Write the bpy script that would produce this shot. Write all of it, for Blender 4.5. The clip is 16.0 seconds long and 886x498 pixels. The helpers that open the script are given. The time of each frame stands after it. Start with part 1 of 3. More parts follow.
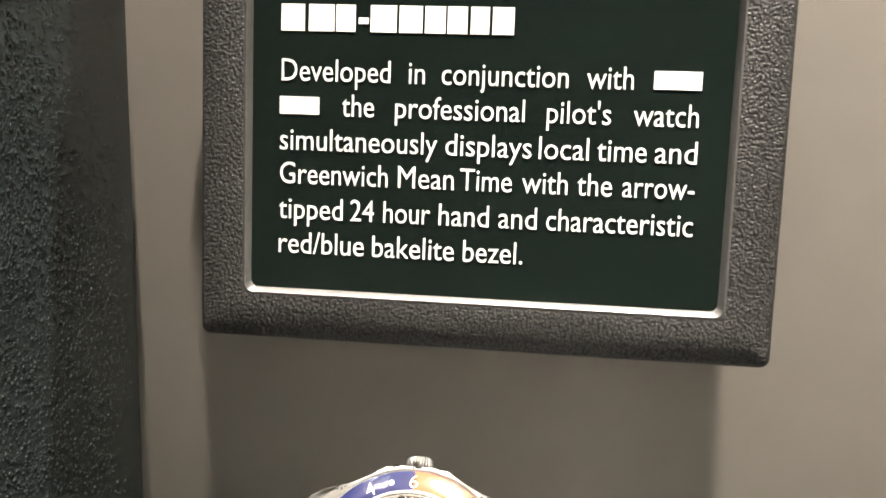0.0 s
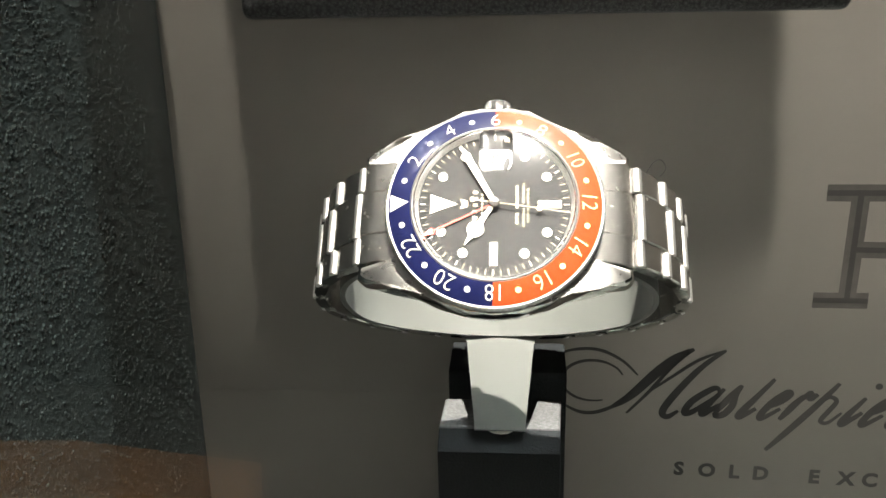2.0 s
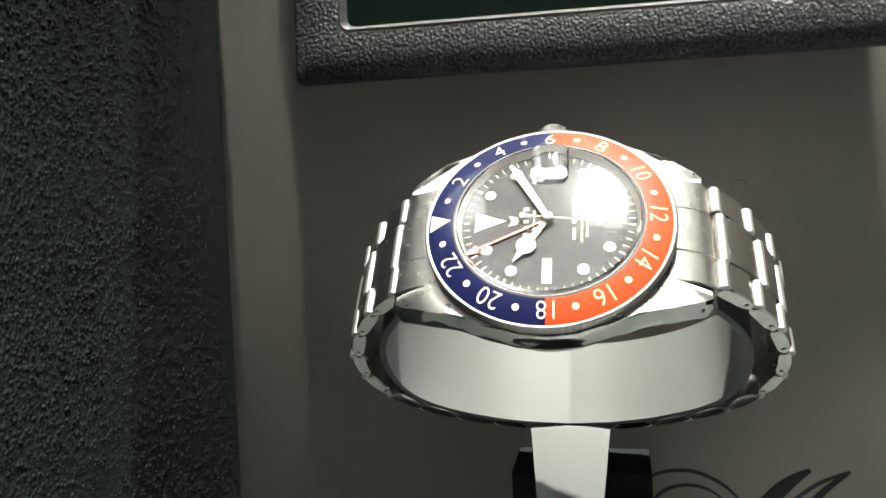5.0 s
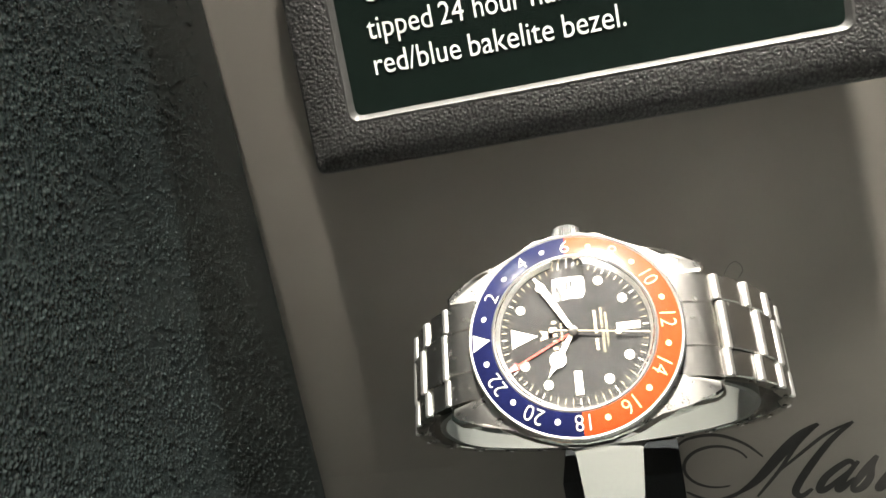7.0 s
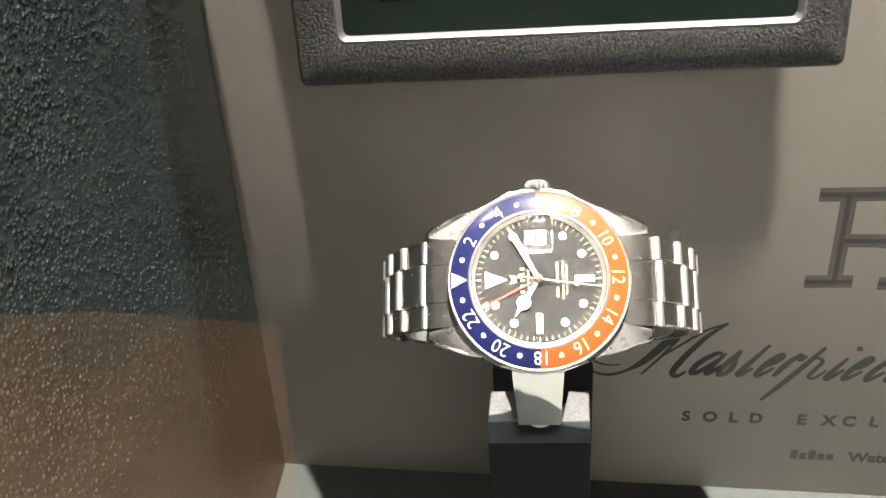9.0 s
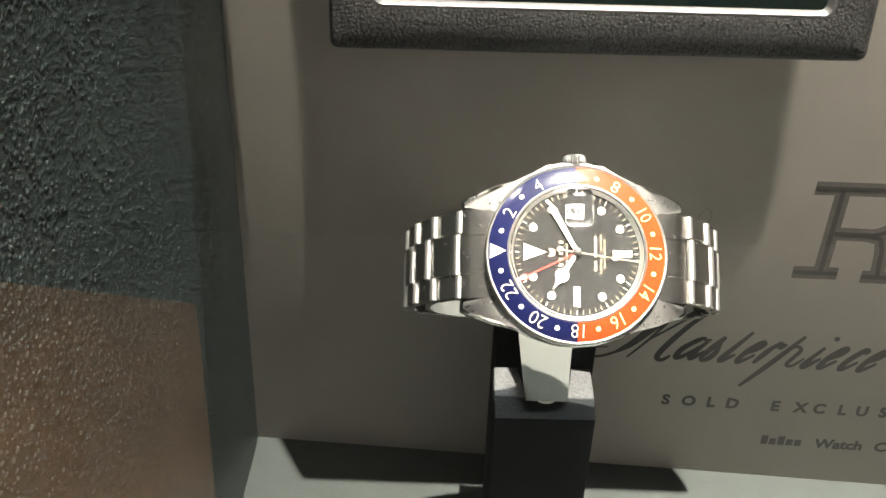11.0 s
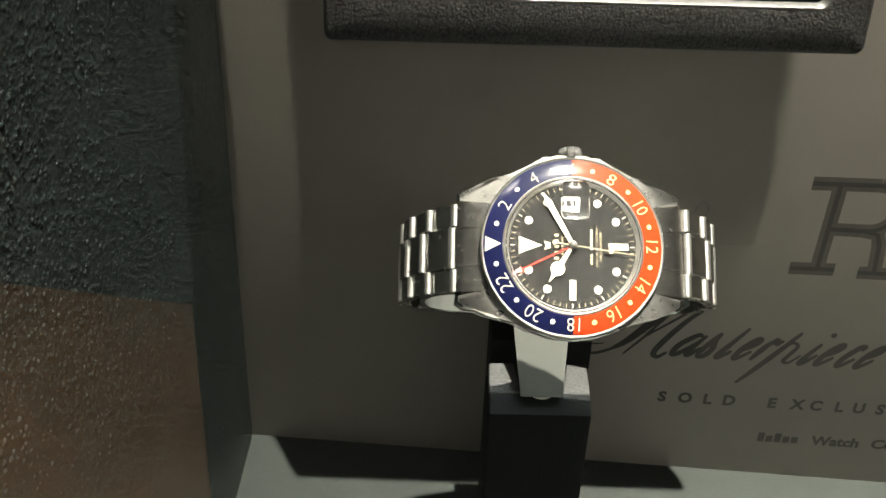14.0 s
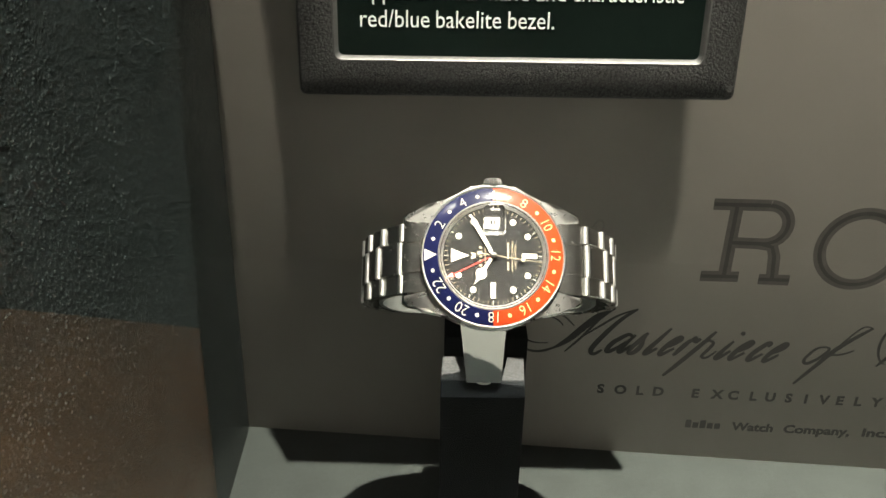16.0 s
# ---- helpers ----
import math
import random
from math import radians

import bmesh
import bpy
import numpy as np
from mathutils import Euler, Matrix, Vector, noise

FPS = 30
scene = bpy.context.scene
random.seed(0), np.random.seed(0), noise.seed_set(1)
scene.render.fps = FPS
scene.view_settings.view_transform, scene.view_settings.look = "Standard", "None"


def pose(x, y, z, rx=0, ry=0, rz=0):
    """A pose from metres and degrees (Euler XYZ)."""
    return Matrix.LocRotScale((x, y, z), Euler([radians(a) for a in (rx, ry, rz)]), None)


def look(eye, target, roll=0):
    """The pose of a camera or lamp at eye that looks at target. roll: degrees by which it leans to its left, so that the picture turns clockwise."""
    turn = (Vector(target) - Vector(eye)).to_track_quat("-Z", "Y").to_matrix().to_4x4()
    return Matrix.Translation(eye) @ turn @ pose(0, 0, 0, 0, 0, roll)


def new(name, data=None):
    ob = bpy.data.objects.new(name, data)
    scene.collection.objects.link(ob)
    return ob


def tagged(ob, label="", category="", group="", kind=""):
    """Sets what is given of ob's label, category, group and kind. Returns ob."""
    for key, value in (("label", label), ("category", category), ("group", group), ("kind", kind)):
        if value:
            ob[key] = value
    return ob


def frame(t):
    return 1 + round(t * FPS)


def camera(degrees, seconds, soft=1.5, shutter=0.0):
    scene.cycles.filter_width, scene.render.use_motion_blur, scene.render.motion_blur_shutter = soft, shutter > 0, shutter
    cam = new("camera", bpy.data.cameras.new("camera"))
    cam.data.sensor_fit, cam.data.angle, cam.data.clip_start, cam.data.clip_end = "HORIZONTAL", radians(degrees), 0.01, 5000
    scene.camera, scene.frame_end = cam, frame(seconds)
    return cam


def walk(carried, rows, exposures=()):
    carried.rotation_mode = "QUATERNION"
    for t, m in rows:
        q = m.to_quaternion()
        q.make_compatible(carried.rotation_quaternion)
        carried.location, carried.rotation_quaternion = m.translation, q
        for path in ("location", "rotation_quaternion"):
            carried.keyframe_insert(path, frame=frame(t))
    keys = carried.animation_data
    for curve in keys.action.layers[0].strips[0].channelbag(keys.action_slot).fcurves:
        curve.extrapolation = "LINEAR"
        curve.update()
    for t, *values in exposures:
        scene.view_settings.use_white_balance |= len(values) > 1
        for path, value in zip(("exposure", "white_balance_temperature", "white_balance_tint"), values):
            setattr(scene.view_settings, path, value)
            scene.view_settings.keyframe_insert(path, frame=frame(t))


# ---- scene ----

# All the lengths below are written in centimetres and turned into metres by CM.
CM = 0.01
cam = camera(52.98, 16.0)
PATH = [
    (0, (2.455, -15.173, 23.069), (0.050, 4.190, 18.676), 1.30),
    (0.5, (2.265, -15.282, 21.590), (0.295, 3.976, 16.566), 0.66),
    (1, (2.096, -15.365, 20.067), (0.270, 3.735, 14.423), -0.47),
    (1.5, (1.206, -15.594, 18.301), (-0.507, 3.259, 11.848), -1.24),
    (2, (0.481, -15.691, 18.173), (-1.262, 3.014, 11.309), -1.50),
    (2.5, (-0.226, -15.359, 17.686), (-1.983, 3.421, 11.034), -1.38),
    (3, (-0.193, -14.995, 16.555), (-2.312, 4.179, 11.274), -1.36),
    (3.5, (0.188, -14.717, 15.540), (-2.162, 4.755, 11.625), -1.03),
    (4, (0.430, -14.420, 14.424), (-2.233, 5.248, 11.958), -0.44),
    (4.2, (0.774, -14.282, 14.185), (-2.470, 5.373, 12.409), -0.51),
    (6.3, (1.454, -15.147, 15.408), (-3.254, 4.175, 13.287), -9.82),
    (6.5, (1.743, -15.303, 16.642), (-3.368, 3.645, 12.789), -12.97),
    (7, (1.444, -15.606, 19.622), (-2.890, 3.194, 14.350), -12.02),
    (7.5, (0.642, -15.880, 21.857), (-2.675, 2.558, 14.854), -9.19),
    (8, (0.450, -16.372, 22.917), (-2.058, 1.535, 14.370), -6.91),
    (8.5, (0.113, -16.591, 23.561), (-1.991, 0.862, 14.024), -5.57),
    (9, (-0.378, -16.665, 23.830), (-2.112, 0.510, 13.729), -4.25),
    (9.5, (-2.539, -16.516, 23.530), (-3.599, 0.469, 13.023), -1.46),
    (10, (-3.121, -16.804, 23.529), (-3.224, 0.261, 13.100), 1.23),
    (12.5, (-3.100, -16.843, 23.199), (-2.803, 0.282, 12.873), 1.84),
    (13, (-3.058, -16.814, 23.198), (-2.768, 0.314, 12.876), 1.82),
    (13.5, (-3.108, -16.786, 23.139), (-2.797, 0.342, 12.817), 1.96),
    (14, (-3.077, -16.779, 23.167), (-2.784, 0.349, 12.844), 1.88),
    (14.5, (-3.077, -16.779, 23.142), (-2.781, 0.348, 12.819), 1.87),
    (15, (-3.074, -16.757, 23.171), (-2.778, 0.365, 12.840), 1.84),
    (15.5, (-2.882, -17.302, 23.407), (-2.584, -0.171, 13.091), 1.87),
    (16, (-1.514, -21.450, 25.564), (-1.406, -4.049, 15.707), 0.94),
]
EXPOSURES = [
    (0.0, 0.95, 6900, 15), (1.0, 0.85, 6900, 15), (1.5, 0.6, 6700, 12), (2.2, 0.57, 6400, 9), (2.8, 0.44, 6300, 8), (3.5, 0.27, 6250, 7), (4.2, 0.12, 6200, 6),
    (6.3, 0.4, 6400, 9), (7.0, 0.63, 6500, 10), (7.5, 0.9, 6500, 10), (9.0, 1.06, 6600, 12), (10.2, 1.06, 6600, 12), (12.3, 0.0, 6750, 5), (16.0, -0.05, 6700, 5),
]
walk(cam, [(t, look(Vector(eye) * CM, Vector(target) * CM, roll)) for t, eye, target, roll in PATH], EXPOSURES)

# ---- light ----
world = bpy.data.worlds.new("hall_air")
scene.world = world
world.use_nodes = True
world.node_tree.nodes["Background"].inputs[0].default_value = (1.0, 0.96, 0.9, 1)
world.node_tree.nodes["Background"].inputs[1].default_value = 0.02


def area_lamp(name, x, y, z, radius, watts, aim, colour=(1, 0.93, 0.84), spread=180):
    """A round lamp; places in cm."""
    data = bpy.data.lights.new(name, "AREA")
    data.shape, data.size, data.energy, data.color, data.spread = "DISK", 2 * radius * CM, watts, colour, radians(spread)
    ob = new(name, data)
    ob.matrix_world = look(Vector((x, y, z)) * CM, Vector(aim) * CM)
    return ob


area_lamp("ceiling_spot", 27, -24.5, 298, 2.0, 6.4, (17, 2, 10), (1, 0.94, 0.84), 20)
# unseen lamp, added as weak ambient fill
area_lamp("hall_fill", -60, -110, 300, 20, 0.2, (0, 0, 10), (1, 0.97, 0.92))
area_lamp("back_lamp", 75, 42, 300, 3, 0.5, (-9, -3, 10), (0.95, 1, 0.98), 12)
# unseen lamp, added to brighten the platform's mirror image in the glass
area_lamp("platform_fill", -105, -110, 300, 12, 9.0, (-105, -110, -95), (1, 0.93, 0.82), 45)


# ---- materials ----
def nodes_of(name):
    m = bpy.data.materials.new(name)
    m.use_nodes = True
    return m, m.node_tree, m.node_tree.nodes["Principled BSDF"]


def material(name, colour, rough=0.5, metal=0.0, vary=0.0, grain=400.0, bump=0.0, bump_scale=900.0, rough_vary=0.0, spec=0.5, coat=0.0, blotch=40.0, coat_rough=0.12):
    m, tree, p = nodes_of(name)
    p.inputs["Base Color"].default_value = (*colour, 1)
    p.inputs["Roughness"].default_value = rough
    p.inputs["Metallic"].default_value = metal
    p.inputs["Specular IOR Level"].default_value = spec
    p.inputs["Coat Weight"].default_value, p.inputs["Coat Roughness"].default_value = coat, coat_rough
    n, link = tree.nodes, tree.links
    where = n.new("ShaderNodeTexCoord").outputs["Object"]

    def noise_at(scale, detail=4):
        t = n.new("ShaderNodeTexNoise")
        t.inputs["Scale"].default_value, t.inputs["Detail"].default_value = scale, detail
        link.new(where, t.inputs["Vector"])
        return t.outputs["Fac"]

    def mapped(fac, lo, hi):
        r = n.new("ShaderNodeMapRange")
        r.inputs[1].default_value, r.inputs[2].default_value = 0.3, 0.7
        r.inputs[3].default_value, r.inputs[4].default_value = lo, hi
        link.new(fac, r.inputs[0])
        return r.outputs[0]

    if vary:
        a = mapped(noise_at(grain), 1 - vary, 1 + vary)
        b = mapped(noise_at(blotch), 1 - vary, 1 + vary)
        mul = n.new("ShaderNodeMath")
        mul.operation = "MULTIPLY"
        link.new(a, mul.inputs[0]), link.new(b, mul.inputs[1])
        mix = n.new("ShaderNodeVectorMath")
        mix.operation = "SCALE"
        mix.inputs[0].default_value = colour
        link.new(mul.outputs[0], mix.inputs["Scale"])
        link.new(mix.outputs[0], p.inputs["Base Color"])
    if rough_vary:
        link.new(mapped(noise_at(grain * 0.6), max(0.02, rough - rough_vary), min(1, rough + rough_vary)), p.inputs["Roughness"])
    if bump:
        b = n.new("ShaderNodeBump")
        b.inputs["Strength"].default_value, b.inputs["Distance"].default_value = bump, 0.0005
        link.new(noise_at(bump_scale, 3), b.inputs["Height"])
        link.new(b.outputs[0], p.inputs["Normal"])
    return m


def leather(name, colour, rough, cell, depth, spec=0.5, shade_range=(2.0, 0.1)):
    """Pebbled leather: small raised grains with creases between them, crease shade put into the colour."""
    m, tree, p = nodes_of(name)
    n, link = tree.nodes, tree.links
    where = n.new("ShaderNodeTexCoord").outputs["Object"]
    soft = n.new("ShaderNodeTexNoise")
    soft.inputs["Scale"].default_value = cell * 0.35
    link.new(where, soft.inputs["Vector"])
    bend = n.new("ShaderNodeVectorMath")
    bend.operation = "MULTIPLY_ADD"
    bend.inputs[1].default_value = (0.6 / cell,) * 3
    link.new(soft.outputs["Color"], bend.inputs[0]), link.new(where, bend.inputs[2])
    v = n.new("ShaderNodeTexVoronoi")
    v.feature = "SMOOTH_F1"
    v.inputs["Scale"].default_value = cell
    link.new(bend.outputs[0], v.inputs["Vector"])
    fine = n.new("ShaderNodeTexNoise")
    fine.inputs["Scale"].default_value, fine.inputs["Detail"].default_value = cell * 2.2, 5
    link.new(where, fine.inputs["Vector"])
    add = n.new("ShaderNodeMath")
    add.operation = "MULTIPLY_ADD"
    add.inputs[1].default_value = 0.6
    link.new(fine.outputs["Fac"], add.inputs[0]), link.new(v.outputs["Distance"], add.inputs[2])
    b = n.new("ShaderNodeBump")
    b.invert = True
    b.inputs["Strength"].default_value, b.inputs["Distance"].default_value = 1.0, depth
    link.new(add.outputs[0], b.inputs["Height"])
    link.new(b.outputs[0], p.inputs["Normal"])
    big = n.new("ShaderNodeTexNoise")
    big.inputs["Scale"].default_value = 30
    link.new(where, big.inputs["Vector"])
    ramp = n.new("ShaderNodeMapRange")
    ramp.inputs[3].default_value, ramp.inputs[4].default_value = 0.65, 1.35
    link.new(big.outputs["Fac"], ramp.inputs[0])
    col = n.new("ShaderNodeVectorMath")
    col.operation = "SCALE"
    col.inputs[0].default_value = colour
    # shade between the grains is painted: base colour darkens towards the creases
    crease_shade = n.new("ShaderNodeMapRange")
    crease_shade.inputs[1].default_value, crease_shade.inputs[2].default_value = 0.35, 1.0
    crease_shade.inputs[3].default_value, crease_shade.inputs[4].default_value = shade_range
    link.new(add.outputs[0], crease_shade.inputs[0])
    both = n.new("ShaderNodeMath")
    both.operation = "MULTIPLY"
    link.new(ramp.outputs[0], both.inputs[0]), link.new(crease_shade.outputs[0], both.inputs[1])
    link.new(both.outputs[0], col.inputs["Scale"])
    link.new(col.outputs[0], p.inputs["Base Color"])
    p.inputs["Roughness"].default_value = rough
    p.inputs["Specular IOR Level"].default_value = spec
    return m


def brushed(name, colour, rough, stretch, bump=0.25, relief=0.00003):
    """Worn steel: fine lines along one axis, hairline scratches and a soft uneven sheen."""
    m, tree, p = nodes_of(name)
    n, link = tree.nodes, tree.links
    where = n.new("ShaderNodeTexCoord").outputs["Object"]
    mp = n.new("ShaderNodeMapping")
    mp.inputs["Scale"].default_value = stretch
    link.new(where, mp.inputs["Vector"])
    lines = n.new("ShaderNodeTexNoise")
    lines.inputs["Scale"].default_value, lines.inputs["Detail"].default_value = 6500, 3
    link.new(mp.outputs[0], lines.inputs["Vector"])
    wear = n.new("ShaderNodeTexNoise")
    wear.inputs["Scale"].default_value, wear.inputs["Detail"].default_value = 500, 5
    link.new(where, wear.inputs["Vector"])
    r = n.new("ShaderNodeMapRange")
    r.inputs[1].default_value, r.inputs[2].default_value = 0.3, 0.7
    r.inputs[3].default_value, r.inputs[4].default_value = rough * 0.95, rough * 1.06
    link.new(wear.outputs["Fac"], r.inputs[0]), link.new(r.outputs[0], p.inputs["Roughness"])
    b = n.new("ShaderNodeBump")
    b.inputs["Strength"].default_value, b.inputs["Distance"].default_value = bump, relief
    link.new(lines.outputs["Fac"], b.inputs["Height"]), link.new(b.outputs[0], p.inputs["Normal"])
    dust = n.new("ShaderNodeTexNoise")
    dust.inputs["Scale"].default_value, dust.inputs["Detail"].default_value = 2600, 2
    link.new(where, dust.inputs["Vector"])
    tone = n.new("ShaderNodeMapRange")
    tone.inputs[1].default_value, tone.inputs[2].default_value = 0.3, 0.75
    tone.inputs[3].default_value, tone.inputs[4].default_value = 0.93, 1.07
    link.new(dust.outputs["Fac"], tone.inputs[0])
    col = n.new("ShaderNodeVectorMath")
    col.operation = "SCALE"
    col.inputs[0].default_value = colour
    link.new(tone.outputs[0], col.inputs["Scale"]), link.new(col.outputs[0], p.inputs["Base Color"])
    p.inputs["Metallic"].default_value = 1.0
    return m


def clear(name, rough, tint=(1, 1, 1), ior=1.49, coat=0.0):
    m, tree, p = nodes_of(name)
    p.inputs["Base Color"].default_value = (*tint, 1)
    p.inputs["Transmission Weight"].default_value = 1.0
    p.inputs["IOR"].default_value, p.inputs["Roughness"].default_value = ior, rough
    p.inputs["Coat Weight"].default_value, p.inputs["Coat Roughness"].default_value = coat, 0.15
    return m


PANEL = leather("side_leather", (0.020, 0.026, 0.025), 0.27, 3500, 0.000005, 0.6, (1.15, 0.85))
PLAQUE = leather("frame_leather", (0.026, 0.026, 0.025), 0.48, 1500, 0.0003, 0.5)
WORN = leather("worn_stand_leather", (0.075, 0.077, 0.078), 0.75, 1500, 0.00012, 0.2, (1.25, 0.75))
SUEDE = leather("stand_leather", (0.016, 0.018, 0.019), 0.75, 1800, 0.00012, 0.06, (1.3, 0.6))
WALL = material("printed_board", (0.23, 0.211, 0.187), 0.6, vary=0.04, grain=900, blotch=60, bump=0.05)
INK = material("printing_ink", (0.021, 0.019, 0.017), 0.6, vary=0.15)
INK_GREY = material("grey_printing_ink", (0.062, 0.056, 0.05), 0.6, vary=0.15)
FLOOR = material("base_lining", (0.030, 0.036, 0.033), 0.55, vary=0.12, grain=700, blotch=80, bump=0.2, bump_scale=1800)
SCREEN = material("black_glass", (0.006, 0.011, 0.009), 0.18, vary=0.1, spec=0.5)
LIP = material("grey_lip_vinyl", (0.062, 0.062, 0.06), 0.45, vary=0.15, grain=900, bump=0.1)
WHITE_INK = material("white_lettering", (0.85, 0.86, 0.83), 0.5)
STEEL = brushed("brushed_steel", (0.46, 0.445, 0.415), 0.26, (1, 0.3, 1), 1.0, 0.00006)
WORN_END = brushed("worn_polished_steel", (0.62, 0.61, 0.585), 0.43, (1, 1, 1), 0.1)
LUG_STEEL = brushed("brushed_lug_steel", (0.45, 0.44, 0.415), 0.28, (1, 0.2, 1), 0.2)
RIM_STEEL = brushed("worn_rim_steel", (0.60, 0.59, 0.56), 0.33, (1, 1, 1), 0.4)
POLISHED = brushed("polished_steel", (0.72, 0.71, 0.68), 0.12, (1, 1, 1), 0.05)
MIRROR = material("mirror_steel", (0.74, 0.73, 0.70), 0.07, 1.0, vary=0.04, grain=2500, bump=0.04, bump_scale=500)
DIAL = material("black_dial", (0.006, 0.0055, 0.005), 0.6, spec=0.2, vary=0.3, grain=2500, blotch=300, bump=0.06, bump_scale=4000)
SCRATCH = material("worn_dial_scratch", (0.16, 0.11, 0.07), 0.5)
DUST = material("pale_dust", (0.6, 0.58, 0.54), 0.7)
LUME = material("cream_lume", (0.80, 0.76, 0.62), 0.6, vary=0.08, grain=3000)
GILT = material("gilt_print", (0.62, 0.53, 0.36), 0.4)
BLUE = material("blue_bakelite", (0.006, 0.008, 0.042), 0.45, vary=0.15, grain=1200, rough_vary=0.06, spec=0.08, coat=0.9)
RED = material("red_bakelite", (0.44, 0.046, 0.011), 0.45, vary=0.1, grain=1200, rough_vary=0.06, spec=0.08, coat=0.9)
NUMERAL = material("cream_numeral", (0.86, 0.82, 0.66), 0.4)
NUMERAL_YELLOW = material("yellowed_numeral", (0.88, 0.70, 0.32), 0.4)
RED_HAND = material("red_hand_paint", (0.55, 0.05, 0.03), 0.35)
CRYSTAL = clear("acrylic_crystal", 0.02, coat=0.35)
HOLDER = material("grey_plastic", (0.105, 0.11, 0.102), 0.5, vary=0.06, grain=1500, spec=0.3)
GLASS = clear("case_glass", 0.0, ior=1.5)
WOOD = material("brown_wood", (0.42, 0.20, 0.075), 0.45, vary=0.2, grain=40, blotch=4)
PAPER = material("white_label_paper", (0.8, 0.78, 0.7), 0.6)
DARK = material("dark_gap", (0.02, 0.02, 0.02), 0.5)
HALL = material("hall_plaster", (0.04, 0.04, 0.04), 0.8, vary=0.1, grain=60, blotch=3)


# ---- building helpers (all shapes in cm) ----
def finish(name, bm, mat, smooth=40.0):
    bmesh.ops.scale(bm, vec=(CM, CM, CM), verts=bm.verts)
    bmesh.ops.recalc_face_normals(bm, faces=bm.faces)
    me = bpy.data.meshes.new(name)
    for f in bm.faces:
        f.smooth = smooth > 0
    for e in bm.edges:
        if len(e.link_faces) == 2 and e.calc_face_angle(0) > radians(smooth):
            e.smooth = False
    bm.to_mesh(me)
    bm.free()
    me.materials.append(mat)
    return me


def part(name, bm, mat, parent=None, label="", smooth=40.0):
    ob = new(name, finish(name, bm, mat, smooth))
    ob.parent = parent
    return tagged(ob, label)


def facing(ob, mat, axis, least):
    """Gives mat to the faces of a part that look along an axis."""
    ob.data.materials.append(mat)
    for f in ob.data.polygons:
        if abs(f.normal[axis]) > least:
            f.material_index = 1
    return ob


def box(x0, x1, y0, y1, z0, z1, bevel=0.0, segments=3):
    bm = bmesh.new()
    m = Matrix.LocRotScale(((x0 + x1) / 2, (y0 + y1) / 2, (z0 + z1) / 2), None, (x1 - x0, y1 - y0, z1 - z0))
    bmesh.ops.create_cube(bm, size=1, matrix=m)
    if bevel:
        bmesh.ops.bevel(bm, geom=bm.edges[:], offset=bevel, segments=segments, affect="EDGES", profile=0.5)
    return bm


def prism(points, n0, n1, bevel=0.0, segments=2, only_top=False):
    """An outline in the plane, drawn up from n0 to n1."""
    bm = bmesh.new()
    low = [bm.verts.new((x, y, n0)) for x, y in points]
    top = [bm.verts.new((x, y, n1)) for x, y in points]
    bm.faces.new(low[::-1]), bm.faces.new(top)
    for i in range(len(points)):
        j = (i + 1) % len(points)
        bm.faces.new((low[i], low[j], top[j], top[i]))
    if bevel:
        rim = [e for e in bm.edges if all(v in top for v in e.verts) or (not only_top and all(v in low for v in e.verts))]
        bmesh.ops.bevel(bm, geom=rim, offset=bevel, segments=segments, affect="EDGES", profile=0.5)
    return bm


def lathe(profile, a0=0.0, a1=360.0, steps=128, teeth=0, tooth=0.0, closed=False):
    """Turns (radius, height) round the axis; teeth mill those rows whose radius is the greatest."""
    bm = bmesh.new()
    full = abs(a1 - a0) >= 360
    count = steps if full else steps + 1
    most = max(r for r, _ in profile)
    rings = []
    for i in range(count):
        a = radians(a0 + (a1 - a0) * i / steps)
        cut = tooth if teeth and (i * teeth * 2 // steps) % 2 else 0.0
        rings.append([bm.verts.new(((r - (cut if r > most - 1e-6 else 0)) * math.cos(a), (r - (cut if r > most - 1e-6 else 0)) * math.sin(a), h)) for r, h in profile])
    rows = len(profile)
    for i in range(steps):
        p, q = rings[i], rings[(i + 1) % count]
        for k in range(rows if closed else rows - 1):
            bm.faces.new((p[k], p[(k + 1) % rows], q[(k + 1) % rows], q[k]))
    if closed and not full:
        bm.faces.new(rings[0][::-1]), bm.faces.new(rings[-1])
    bmesh.ops.remove_doubles(bm, verts=bm.verts, dist=1e-6)
    return bm


def disc(x, y, r, n0, n1, steps=24):
    return prism([(x + r * math.cos(2 * math.pi * i / steps), y + r * math.sin(2 * math.pi * i / steps)) for i in range(steps)], n0, n1)


def joined(pieces):
    """Several bmeshes of one part as one."""
    out = bmesh.new()
    for b in pieces:
        me = bpy.data.meshes.new("tmp")
        b.to_mesh(me), b.free()
        out.from_mesh(me)
        bpy.data.meshes.remove(me)
    return out


def lettering(text, height, width=None, thick=0.01, shear=0.0, bold=0.0):
    """Words as a mesh in cm, from the lower left corner; height is the capitals' height."""
    cu = bpy.data.curves.new("words", "FONT")
    cu.body, cu.extrude, cu.offset, cu.shear, cu.resolution_u = text, 0.02, bold, shear, 3
    ob = bpy.data.objects.new("words", cu)
    me = bpy.data.meshes.new_from_object(ob)
    bm = bmesh.new()
    bm.from_mesh(me)
    bpy.data.objects.remove(ob), bpy.data.curves.remove(cu), bpy.data.meshes.remove(me)
    x0, x1 = min(v.co.x for v in bm.verts), max(v.co.x for v in bm.verts)
    sy = height / 0.69
    sx = width / (x1 - x0) if width else sy
    for v in bm.verts:
        v.co = Vector(((v.co.x - x0) * sx, v.co.y * sy, (v.co.z + 0.02) / 0.04 * thick))
    return bm


def placed(bm, m):
    bmesh.ops.transform(bm, matrix=m, verts=bm.verts)
    return bm


